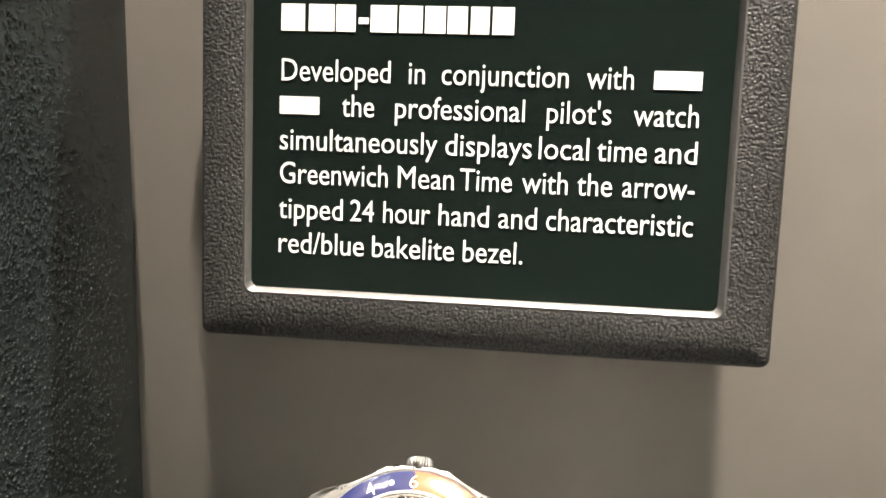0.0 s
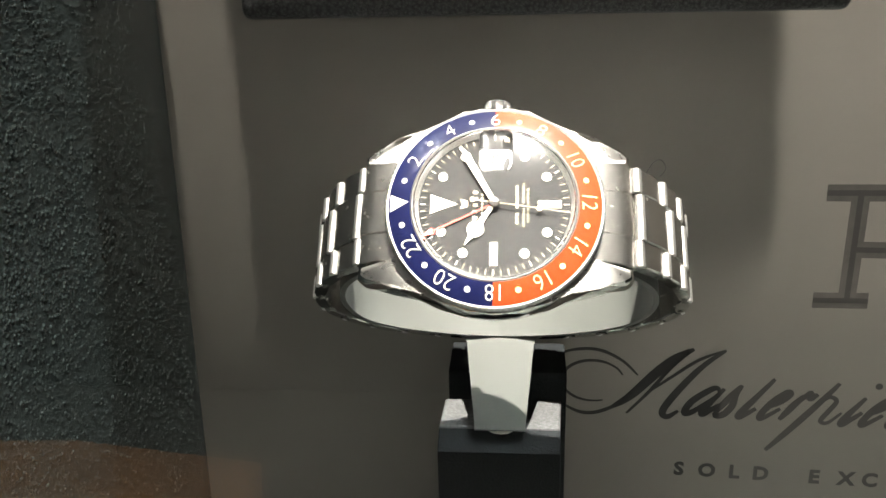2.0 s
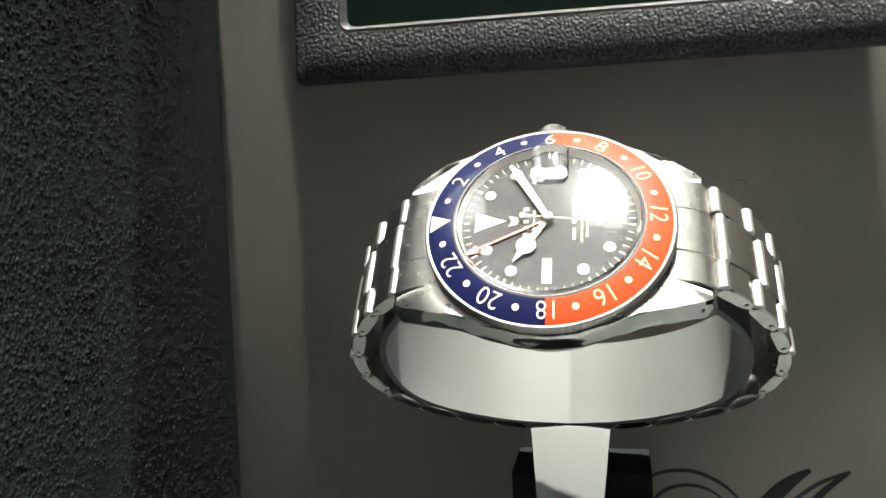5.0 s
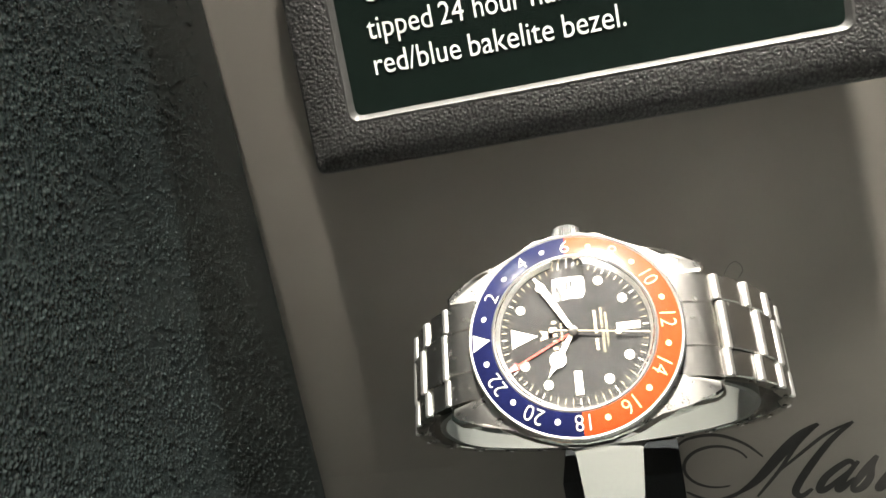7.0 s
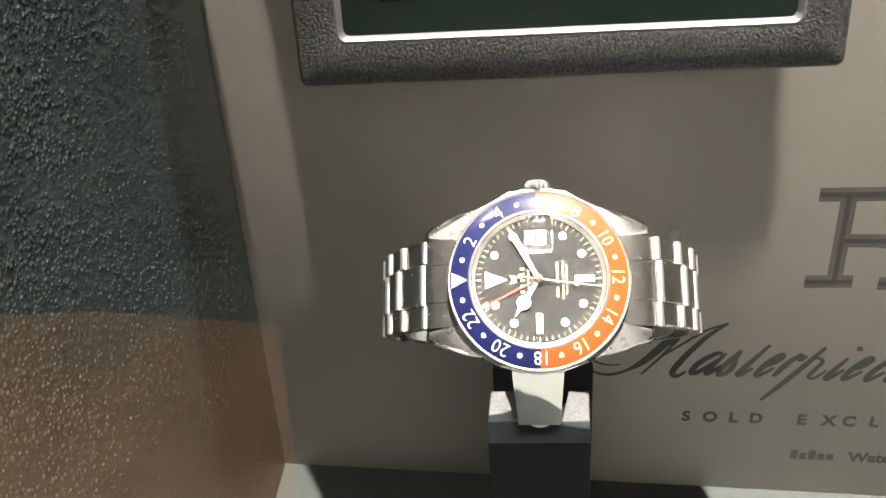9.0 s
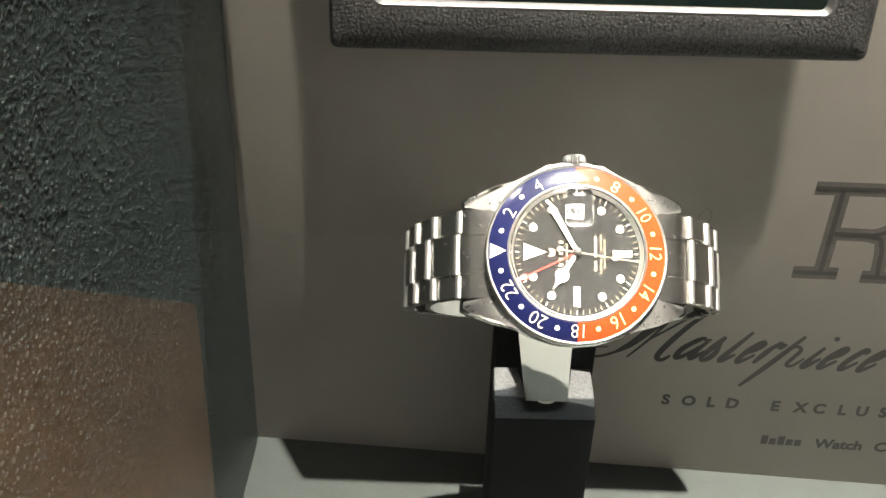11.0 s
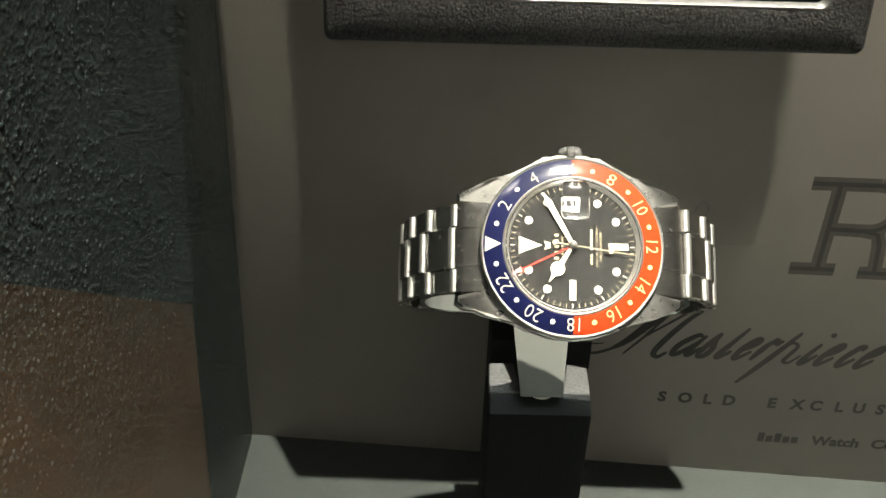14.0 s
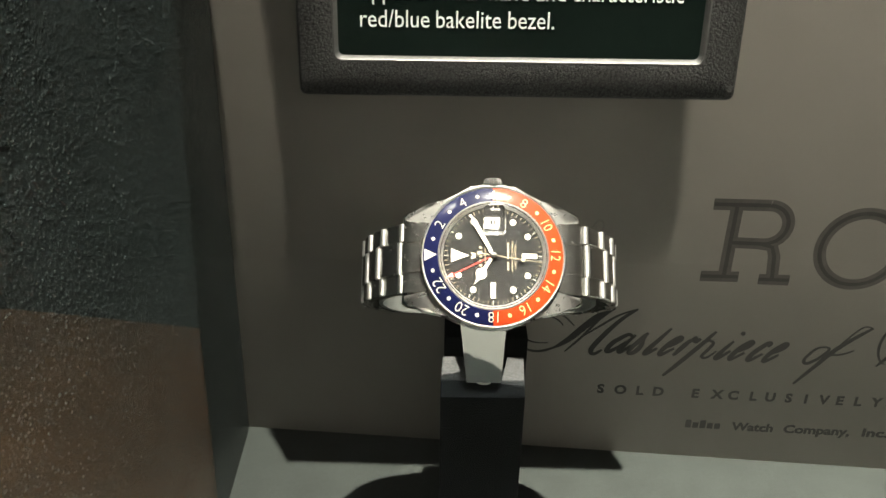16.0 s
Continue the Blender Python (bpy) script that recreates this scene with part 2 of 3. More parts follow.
def smooth_path(points, steps):
    """Catmull-Rom through points of the plane."""
    p = [points[0]] + list(points) + [points[-1]]
    out = []
    for i in range(1, len(p) - 2):
        a, b, c, d = (Vector(q) for q in p[i - 1 : i + 3])
        for k in range(steps):
            t = k / steps
            out.append(0.5 * (2 * b + (c - a) * t + (2 * a - 5 * b + 4 * c - d) * t * t + (3 * b - a - 3 * c + d) * t**3))
    return out + [Vector(points[-1])]


# ---- the setting ----
part_back = part("back_wall", box(-10.6, 40, 0, 1.15, -2.0, 42, 0.05), WALL)
part_back.matrix_world = Matrix.Translation((0, 7.5 * CM, 0)) @ pose(0, 0, 0, 0, 0, -3.15)
tagged(part_back, "grey-beige printed advertisement board behind the watch", "backdrop", kind="structure")
floor = part("floor", box(-6, 50, -14, 9.4, -2.0, 0, 0.05), FLOOR)
floor.matrix_world = Matrix.Translation((-9.5 * CM, 0, 0)) @ pose(0, 0, 0, 0, 1.26, 0)
tagged(floor, "dark green-grey lined base of the display case", "floor", kind="structure")
panel = part("wall_left", box(-3.0, 0.0, -12.3, 8.1, -0.5, 42, 0.3, 5), PANEL)
panel.matrix_world = Matrix.Translation((-9.53 * CM, 0, 0)) @ pose(0, 0, 0, 0, 1.1, 0)
tagged(panel, "black pebbled leather side panel of the case", "wall", kind="structure")

# raised pebble grain of the leather, as relief on the panel's face
STEP, CELL_Y, CELL_Z = 0.026, 0.135, 0.08
rows_y, rows_z = int(20.0 / STEP), int(26.0 / STEP)
rng = np.random.RandomState(7)
cells_y, cells_z = int(20.0 / CELL_Y) + 4, int(26.0 / CELL_Z) + 4
jitter, swell = rng.rand(cells_z, cells_y, 2), 0.35 + 0.65 * rng.rand(cells_z, cells_y)
zz, yy = np.meshgrid(np.arange(rows_z) * STEP, np.arange(rows_y) * STEP, indexing="ij")
iz, iy = (zz / CELL_Z).astype(int) + 1, (yy / CELL_Y).astype(int) + 1
best, second, lift_of = np.full(zz.shape, 9.0), np.full(zz.shape, 9.0), np.zeros(zz.shape)
for dz, dy in ((p, q) for p in (-1, 0, 1) for q in (-1, 0, 1)):
    spot = jitter[iz + dz, iy + dy]
    away = np.hypot(zz / CELL_Z + 1 - (iz + dz + spot[..., 0]), yy / CELL_Y + 1 - (iy + dy + spot[..., 1]))
    nearer = away < best
    second = np.where(nearer, best, np.minimum(second, away))
    lift_of = np.where(nearer, swell[iz + dz, iy + dy], lift_of)
    best = np.where(nearer, away, best)
pebble = np.clip((second - best) * 1.6, 0, 1) ** 0.8 * lift_of
coarse = np.kron(rng.rand(rows_z // 40 + 2, rows_y // 40 + 2), np.ones((40, 40)))[:rows_z, :rows_y]
for _ in range(12):
    coarse = (coarse + np.roll(coarse, 12, 0) + np.roll(coarse, -12, 0) + np.roll(coarse, 12, 1) + np.roll(coarse, -12, 1)) / 5
yy = yy - 12.0
fade = np.clip((8.0 - yy) / 0.5, 0, 1)
depth = 0.02 + 0.040 * pebble * (0.6 + 0.8 * coarse) * fade
grid = np.stack([depth, yy, zz], -1).reshape(-1, 3) * CM
index = np.arange(rows_z * rows_y).reshape(rows_z, rows_y)
quads = np.stack([index[:-1, :-1], index[:-1, 1:], index[1:, 1:], index[1:, :-1]], -1).reshape(-1, 4)
relief = bpy.data.meshes.new("leather_face")
relief.vertices.add(len(grid)), relief.loops.add(quads.size), relief.polygons.add(len(quads))
relief.vertices.foreach_set("co", grid.ravel())
relief.loops.foreach_set("vertex_index", quads.ravel())
relief.polygons.foreach_set("loop_start", np.arange(0, quads.size, 4))
relief.polygons.foreach_set("use_smooth", np.ones(len(quads), bool))
relief.update(calc_edges=True)
relief.materials.append(PANEL)
face = new("leather_face", relief)
face.parent = panel
tagged(face, "pebbled black leather surface")

plinth = part("display_plinth", box(-16, 40, -14, 30, -95, -3.2, 0.3), PLAQUE)
tagged(plinth, "black plinth under the display case", "plinth", kind="structure")
hall = bmesh.new()
bmesh.ops.create_cube(hall, size=1, matrix=Matrix.LocRotScale((0, 0, 105), None, (420, 420, 400)))
hall_ob = part("hall_walls", hall, HALL)
tagged(hall_ob, "dim plain walls and ceiling of the exhibition hall", "wall", kind="structure")


# front glass of the case, and the wooden floor of the hall that mirrors faintly in it
pane = part("window_1", box(-16, 40, -12.5, -12.4, 0.0, 34), GLASS)
pane.visible_shadow = False
tagged(pane, "clear front glass pane of the display case", "window", kind="structure")
hall_floor = prism([(-209, -176), (-104, -182), (-57, -175), (-30, -85), (-30, -40), (-209, -40)], -95, -93.5, 0.3)
boards = part("wooden_platform", hall_floor, WOOD)
tagged(boards, "warm brown varnished wooden floor platform in the hall", "platform", kind="structure")


# printing on the backdrop
def printed(name, bm, x=0.0, z=0.0, mat=INK, label="", lift=0.004):
    """Flat printing, drawn in x and z, on the board's face."""
    fit_board = Matrix.Diagonal((0.988, 0.988, 1, 1))
    return part(name, placed(bm, pose(-0.018, -lift, 0.307, 90) @ fit_board @ pose(x, z, 0)), mat, part_back, label, 0)


def ribbon(points, width, thick=0.003, ends=1.0):
    """A flat pen stroke along points; ends thins both ends."""
    bm = bmesh.new()
    pts = [Vector(p) for p in points]
    rows = []
    for i, p in enumerate(pts):
        d = (pts[min(i + 1, len(pts) - 1)] - pts[max(i - 1, 0)]).normalized()
        f = i / (len(pts) - 1)
        w = width / 2 * (ends + (1 - ends) * math.sin(math.pi * f))
        side = Vector((-d.y, d.x)) * w
        rows.append([bm.verts.new((*(p + side * k), h)) for k, h in ((1, 0), (1, thick), (-1, thick), (-1, 0))])
    for a, b in zip(rows, rows[1:]):
        for i in range(4):
            bm.faces.new((a[i], a[(i + 1) % 4], b[(i + 1) % 4], b[i]))
    bm.faces.new(rows[0]), bm.faces.new(rows[-1])
    return bm


def arc(cx, cy, rx, ry, a0, a1, steps=28):
    return [(cx + rx * math.cos(radians(a0 + (a1 - a0) * i / steps)), cy + ry * math.sin(radians(a0 + (a1 - a0) * i / steps))) for i in range(steps + 1)]


# large two-tone block shapes
SLABS = ([(9.3, 8.2), (9.3, 11.3)], [(8.45, 11.27), (10.5, 11.3)], [(8.43, 8.24), (9.85, 8.26)], [(9.3, 9.72), (10.5, 9.72)], [(10.6, 8.2), (11.75, 8.2)])
for width, mat, lift in ((0.46, INK_GREY, 0.004), (0.15, INK, 0.009)):
    strokes = [ribbon(p, width) for p in SLABS] + [ribbon(arc(10.5, 10.51, 0.75, 0.79, 90, -90, 16), width), ribbon([(10.45, 9.7), (10.85, 9.6), (11.0, 9.2), (11.1, 8.2)], width)]
    for k, bm in enumerate(strokes):
        printed("block_stroke", bm, mat=mat, lift=lift + 0.0006 * k)
    printed("block_ring", ribbon(arc(14.05, 9.63, 1.45, 1.5, 0, 360, 56), width), mat=mat, lift=lift)

# script line: slanted pen letters, each drawn in a cell one x-height tall
LETTERS = {
    "a": ([(0.8, 0.9), (0.45, 1.0), (0.0, 0.5), (0.1, 0.03), (0.45, 0.1), (0.86, 0.7)], [(0.92, 1.0), (0.84, 0.4), (0.88, 0.04), (1.05, 0.05), (1.3, 0.4)]),
    "s": ([(-0.3, 0.05), (-0.28, 0.6), (-0.2, 1.18)], [(-0.2, 1.18), (-0.1, 0.8), (0.16, 0.4), (0.12, 0.06), (-0.14, -0.02), (-0.34, 0.12)]),
    "t": ([(0.2, 1.48), (0.12, 0.7), (0.06, 0.14), (0.2, 0.0), (0.55, 0.35)],),
    "e": ([(0.08, 0.42), (0.42, 0.66), (0.5, 0.94), (0.3, 1.0), (0.05, 0.6), (0.04, 0.12), (0.24, 0.0), (0.64, 0.4)],),
    "r": ([(0.0, 0.0), (0.03, 0.5), (0.1, 0.95)], [(0.05, 0.62), (0.26, 1.04), (0.38, 0.9), (0.52, 0.86), (0.62, 1.02)]),
    "i": ([(0.06, 1.0), (0.0, 0.4), (0.02, 0.05), (0.18, 0.02), (0.5, 0.45)],),
    "c": ([(0.46, 0.8), (0.46, 0.98), (0.24, 0.98), (0.02, 0.5), (0.04, 0.1), (0.24, 0.0), (0.62, 0.4)],),
}
for letter, x0 in zip("asteriece", (5.2, 6.27, 6.72, 7.3, 7.93, 9.58, 10.08, 10.8, 11.42)):
    for k, stroke in enumerate(LETTERS[letter]):
        pts = [(x0 + 0.62 * u + 0.58 * v, 4.55 - 0.022 * (x0 - 5) + 0.86 * v) for u, v in stroke]
        printed("pen_stroke", ribbon(smooth_path(pts, 6), 0.21, ends=0.5), lift=0.004 + 0.0008 * k)
for pts, w, e in (
    ([(1.7, 4.72), (2.2, 4.45), (2.7, 4.43), (3.3, 4.7), (3.7, 5.02)], 0.12, 0.5),
    ([(3.2, 4.64), (3.7, 5.02), (4.4, 5.8), (4.9, 6.3), (5.42, 6.62)], 0.3, 0.35),
    ([(5.42, 6.62), (4.85, 6.05), (4.27, 5.24), (3.62, 4.45)], 0.11, 0.6),
    ([(4.3, 5.25), (4.9, 5.75), (5.6, 6.3), (6.3, 6.62)], 0.1, 0.6),
    ([(6.3, 6.62), (5.7, 6.1), (5.06, 5.28), (4.66, 4.6), (4.8, 4.4), (5.1, 4.62)], 0.22, 0.4),
    (arc(2.62, 5.48, 0.9, 0.66, 20, 290, 40), 0.1, 0.5),
    ([(1.5, 6.1), (1.9, 6.42), (2.69, 6.5), (3.4, 6.2), (3.9, 5.72)], 0.1, 0.5),
    ([(9.45, 5.73), (8.9, 5.0), (8.2, 4.12), (7.64, 3.46)], 0.2, 0.55),
    ([(8.85, 4.9), (9.2, 5.28), (9.42, 5.16), (9.22, 4.8), (9.06, 4.52), (9.25, 4.46), (9.6, 4.8)], 0.15, 0.45),
    ([(13.87, 5.22), (13.45, 5.14), (13.08, 4.6), (13.2, 4.4), (13.6, 4.66), (13.92, 5.08), (13.87, 5.22)], 0.14, 0.6),
    ([(15.38, 6.2), (14.8, 5.72), (14.13, 5.06), (13.5, 4.2), (12.88, 3.36)], 0.2, 0.5),
    ([(15.38, 6.2), (15.0, 6.22), (14.55, 5.7), (14.2, 5.2)], 0.08, 0.6),
    ([(13.7, 4.82), (14.1, 4.86), (14.5, 4.92), (14.9, 5.12)], 0.1, 0.6),
    (arc(16.3, 5.4, 0.5, 0.9, 60, 260, 20), 0.12, 0.4),
    ([(16.9, 6.3), (16.6, 5.4), (15.9, 4.4)], 0.2, 0.4),
):
    printed("pen_stroke", ribbon(smooth_path(pts, 6), w, ends=e), lift=0.006)
printed("pen_dot", disc(10.49, 5.69, 0.1, 0, 0.003, 14))

# spaced capitals and a line of small print
for word, places in (("SOLD", (5.1, 5.8, 6.7, 7.38)), ("EXCLUSIVELY", (8.96, 9.71, 10.42, 11.3, 11.92, 12.72, 13.5, 14.06, 14.78, 15.5, 16.14))):
    for letter, x in zip(word, places):
        printed("capital", lettering(letter, 0.42, None, 0.003, bold=0.045), x, 2.46 - 0.005 * (x - 5.2))
for k in range(5):
    printed("small_bar", box(0, 0.24, 0, 0.42 if k in (0, 2) else 0.29, 0, 0.003), 8.93 + 0.3 * k, 0.84)
for word, x0, x1 in (("Watch", 10.83, 12.55), ("Company,", 12.98, 15.7), ("Inc.", 16.2, 17.25)):
    printed("small_word", lettering(word, 0.4, x1 - x0, 0.003, bold=0.04), x0, 0.82)

# ---- plaque ----
LEAN_BACK = 5.7
plaque = new("plaque")
plaque.matrix_world = pose(0, 0, 0) @ Matrix.Translation((0.0, 4.47 * CM, (3.786 + 13.75) * CM)) @ pose(0, 0, 0, 90 - LEAN_BACK)
tagged(plaque, "black leather framed text plaque with white lettering above the watch", "plaque")


def rounded(x0, x1, y0, y1, r, k=5):
    out = []
    for cx, cy, a in ((x1 - r, y1 - r, 0), (x0 + r, y1 - r, 90), (x0 + r, y0 + r, 180), (x1 - r, y0 + r, 270)):
        out += [(cx + r * math.cos(radians(a + 90 * i / k)), cy + r * math.sin(radians(a + 90 * i / k))) for i in range(k + 1)]
    return out


TOP = 15.0
frame_bm = bmesh.new()
loops = []
for inset, h, r in ((0.12, -0.55, 0.22), (0.0, -0.12, 0.22), (0.05, 0.02, 0.2), (0.14, 0.08, 0.16), (1.0, 0.08, 0.22), (1.06, 0.07, 0.21), (1.08, -0.2, 0.2)):
    loops.append([frame_bm.verts.new((x, y, h)) for x, y in rounded(-5.78 + inset, 7.42 - inset, -1.27 + inset, TOP - inset, r)])
for a, b in zip(loops, loops[1:]):
    for i in range(len(a)):
        j = (i + 1) % len(a)
        frame_bm.faces.new((a[i], a[j], b[j], b[i]))
frame_bm.faces.new(loops[0])
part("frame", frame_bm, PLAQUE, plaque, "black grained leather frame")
lip_bm = bmesh.new()
loops = [[lip_bm.verts.new((x, y, h)) for x, y in rounded(-5.78 + inset, 7.42 - inset, -1.27 + inset, TOP - inset, r)] for inset, h, r in ((1.06, -0.2, 0.21), (1.06, 0.075, 0.21), (1.11, 0.085, 0.2), (1.17, 0.02, 0.19), (1.22, -0.1, 0.18))]
for a, b in zip(loops, loops[1:]):
    for i in range(len(a)):
        j = (i + 1) % len(a)
        lip_bm.faces.new((a[i], a[j], b[j], b[i]))
part("lip", lip_bm, LIP, plaque, "pale grey rolled inner lip")
part("screen", prism(rounded(-4.62, 6.26, -0.04, TOP - 1.16, 0.15), -0.2, -0.09), SCREEN, plaque, "dark green-black glossy text panel")
LINES = (
    (4.78, (("Developed", -3.88, -1.34), ("in", -0.92, -0.55), ("conjunction", -0.17, 2.66), ("with", 3.06, 4.08), ("", 4.51, 5.54))),
    (4.0, (("", -3.91, -2.98), ("the", -2.45, -1.7), ("professional", -1.21, 1.73), ("pilot's", 2.22, 3.63), ("watch", 4.12, 5.52))),
    (3.2, (("simultaneously", -3.9, -0.22), ("displays", -0.03, 1.92), ("local", 2.08, 3.19), ("time", 3.37, 4.45), ("and", 4.63, 5.54))),
    (2.42, (("Greenwich", -3.89, -1.34), ("Mean", -1.1, 0.19), ("Time", 0.33, 1.51), ("with", 1.74, 2.76), ("the", 2.97, 3.74), ("arrow-", 3.97, 5.53))),
    (1.6, (("tipped", -3.91, -2.38), ("24", -2.2, -1.64), ("hour", -1.42, -0.33), ("hand", -0.13, 1.02), ("and", 1.24, 2.11), ("characteristic", 2.32, 5.55))),
    (0.79, (("red/blue", -3.9, -1.86), ("bakelite", -1.66, 0.25), ("bezel.", 0.46, 1.82))),
)
for base, words in LINES:
    for word, x0, x1 in words:
        bm = lettering(word, 0.5, x1 - x0, 0.012) if word else box(0, x1 - x0, 0.02, 0.42, 0, 0.012, 0.0)
        part("word", placed(bm, pose(x0, base, -0.088)), WHITE_INK, plaque, "", 0)
for k, (x0, w) in enumerate(((-3.9, 0.55), (-3.26, 0.6), (-2.62, 0.45), (-2.1, 0.23), (-1.83, 0.6), (-1.17, 0.53), (-0.59, 0.47), (-0.08, 0.45), (0.44, 0.42), (0.93, 0.48))):
    y0, y1 = (6.08, 6.22) if k == 3 else (5.9, 6.5)
    part("heading_bar", placed(box(0, w, 0, y1 - y0, 0, 0.012), pose(x0, y0, -0.088)), WHITE_INK, plaque, "", 0)

part("mounting_block", box(-2.5, 3.5, 1.5, TOP - 1, -3.4, -0.5, 0.1), DARK, plaque)

# ---- stray hair on the bracelet ----
hair_path = smooth_path([(2.75, 0.78), (2.95, 1.12), (3.12, 1.2), (3.2, 1.05), (3.1, 0.9)], 8)
hair = bmesh.new()
rings = []
for i, p in enumerate(hair_path):
    rings.append([hair.verts.new((p.x + 0.006 * math.cos(a), p.y + 0.006 * math.sin(a), -0.62 - 0.35 * (p.x - 2.75) + 0.1 * math.sin(3.1 * i / len(hair_path)) + 0.006 * math.sin(a))) for a in (0, 2.1, 4.2)])
for a, b in zip(rings, rings[1:]):
    for i in range(3):
        hair.faces.new((a[i], a[(i + 1) % 3], b[(i + 1) % 3], b[i]))
hair_ob = part("stray_hair", hair, DARK)
tagged(hair_ob, "thin dark stray hair curled on the bracelet", "hair")
hair_ob.matrix_world = Matrix.Translation((0, -0.296 * CM, (13.75 - 0.329) * CM)) @ pose(0, 0, 0, 90 - 41.93)

# ---- stand ----
stand = new("watch_stand")
tagged(stand, "black leather-covered column with a grey plastic watch holder", "stand")
TURN = Matrix(((0, 0, 1, 0), (1, 0, 0, 0), (0, 1, 0, 0), (0, 0, 0, 1)))
bm = prism([(1.5, -0.3), (3.5, -0.3), (3.5, 6.7), (2.2, 6.7), (2.2, 7.3), (1.97, 7.32), (1.5, 7.02)], -1.37, 1.4, 0.05)
part("column", placed(bm, TURN), SUEDE, stand)
for plan in ([(-1.37, 2.0), (-0.47, 2.0), (-0.63, 3.3), (-1.32, 3.3)], [(0.63, 2.0), (1.4, 2.0), (1.47, 3.3), (0.9, 3.3)]):
    part("jaw", prism(plan, 6.65, 7.37, 0.07, 3), WORN, stand, "worn grey leather clamp jaw")
part("back_block", box(-1.25, 1.6, 3.5, 5.1, -0.3, 8.0, 0.05), SUEDE, stand)
part("paper_disc", placed(disc(0, 0, 0.34, 0, 0.02, 28), Matrix.Translation((0.05, 2.1, 7.34))), PAPER, stand, "small white disc at the foot of the tongue")

# ---- watch ----
TILT_BACK = 41.93
watch = new("wristwatch")
watch.matrix_world = Matrix.Translation((0, -0.296 * CM, (13.75 - 0.329) * CM)) @ pose(0, 0, 0, 90 - TILT_BACK)
tagged(watch, "steel wristwatch with blue and red bezel on a grey holder", "watch")


def mill(n_teeth, r, low, high, bite):
    """A coin-edged ring's profile."""
    return lathe([(r - 0.12, low), (r - 0.02, low), (r, low + 0.02), (r, high - 0.03), (r - 0.03, high), (r - 0.12, high - 0.02)], steps=n_teeth * 4, teeth=n_teeth, tooth=bite, closed=True)


rim = part("bezel_rim", mill(120, 2.0, -0.22, -0.05, 0.014), RIM_STEEL, watch, "coin-edged steel bezel rim")


SLOPE = 0.27


def cone(r):
    return 0.055 - (r - 1.53) * SLOPE


for name, mat, a0, label in (("bezel_insert", BLUE, 90, "blue half of the bezel insert"), ("bezel_insert", RED, -90, "red half of the bezel insert")):
    part(name, lathe([(1.52, -0.1), (1.52, cone(1.52)), (1.58, cone(1.58) + 0.007), (1.65, cone(1.65) + 0.011), (1.725, cone(1.725) + 0.0125), (1.80, cone(1.8) + 0.011), (1.87, cone(1.87) + 0.007), (1.93, cone(1.93)), (1.93, -0.1)], a0, a0 + 180, 90, closed=True), mat, rim, label)
for k in range(24):
    a = radians(180 - 15 * k)
    c, s = math.cos(a), math.sin(a)
    mat = NUMERAL_YELLOW if 7 <= k <= 17 else NUMERAL
    slope = Matrix.Translation((c * 1.71, s * 1.71, cone(1.71) + 0.012)) @ Matrix.Rotation(a - math.pi / 2, 4, "Z") @ Matrix.Rotation(-math.atan(SLOPE), 4, "X")
    if k == 0:
        bm = prism([(-0.17, 0.19), (0.17, 0.19), (0.0, -0.17)], 0, 0.006)
        part("triangle_mark", placed(bm, slope), mat, rim, "cream triangle at the zero mark", 0)
    elif k % 2:
        part("dot_mark", placed(disc(0, 0, 0.055, 0, 0.006, 16), slope), mat, rim, "", 0)
    else:
        text = str(k)
        w = (0.17 if len(text) == 1 else 0.36) - (0.09 if "1" in text else 0)
        bm = lettering(text, 0.29, w, 0.006, bold=-0.012)
        part("numeral", placed(bm, slope @ Matrix.Translation((-w / 2, -0.145, 0))), mat, rim, "", 0)
part("crystal_ring", lathe([(1.53, -0.1), (1.53, 0.055), (1.50, 0.075), (1.47, 0.05), (1.44, -0.1)], closed=True), WORN_END, watch)
part("rehaut", lathe([(1.47, -0.02), (1.36, -0.12), (1.36, -0.2), (1.47, -0.2)], closed=True), WORN_END, watch, "polished inner ring round the dial")

dial = part("dial", disc(0, 0, 1.38, -0.2, -0.12, 96), DIAL, watch, "aged black dial with cream markers")
DN = -0.12


def on_dial(name, bm, mat, n=0.0, label=""):
    return part(name, placed(bm, pose(0, 0, DN + n)), mat, dial, label, 0)


for k in range(60):
    a = radians(6 * k)
    w = 0.006 if k % 5 else 0.010
    bm = prism([(1.24, -w), (1.33, -w), (1.33, w), (1.24, w)], 0, 0.004)
    on_dial("minute_mark", placed(bm, Matrix.Rotation(a, 4, "Z")), GILT if k % 5 else LUME)
on_dial("triangle_marker", prism([(-1.15, 0.19), (-1.15, -0.19), (-0.655, 0.0)], 0, 0.012), LUME)
on_dial("bar_marker", prism([(0.78, -0.07), (1.2, -0.07), (1.2, 0.07), (0.78, 0.07)], 0, 0.012), LUME)
on_dial("bar_marker", prism([(-0.07, -1.17), (0.07, -1.17), (0.07, -0.74), (-0.07, -0.74)], 0, 0.012), LUME)
for k in range(1, 12):
    if k % 3:
        a = radians(180 - 30 * k)
        on_dial("round_marker", disc(1.085 * math.cos(a), 1.085 * math.sin(a), 0.088, 0, 0.012), LUME)
on_dial("date_wheel", prism(rounded(-0.15, 0.15, 0.79, 1.07, 0.02), 0, 0.003), PAPER, label="white date window")
on_dial("date_bar", joined([prism([(x, 0.87), (x + 0.045, 0.87), (x + 0.045, 0.99), (x, 0.99)], 0, 0.005) for x in (-0.06, 0.02)]), INK)
turned = Matrix.Rotation(radians(90), 4, "Z")
marks = random.Random(5)
scratches = []
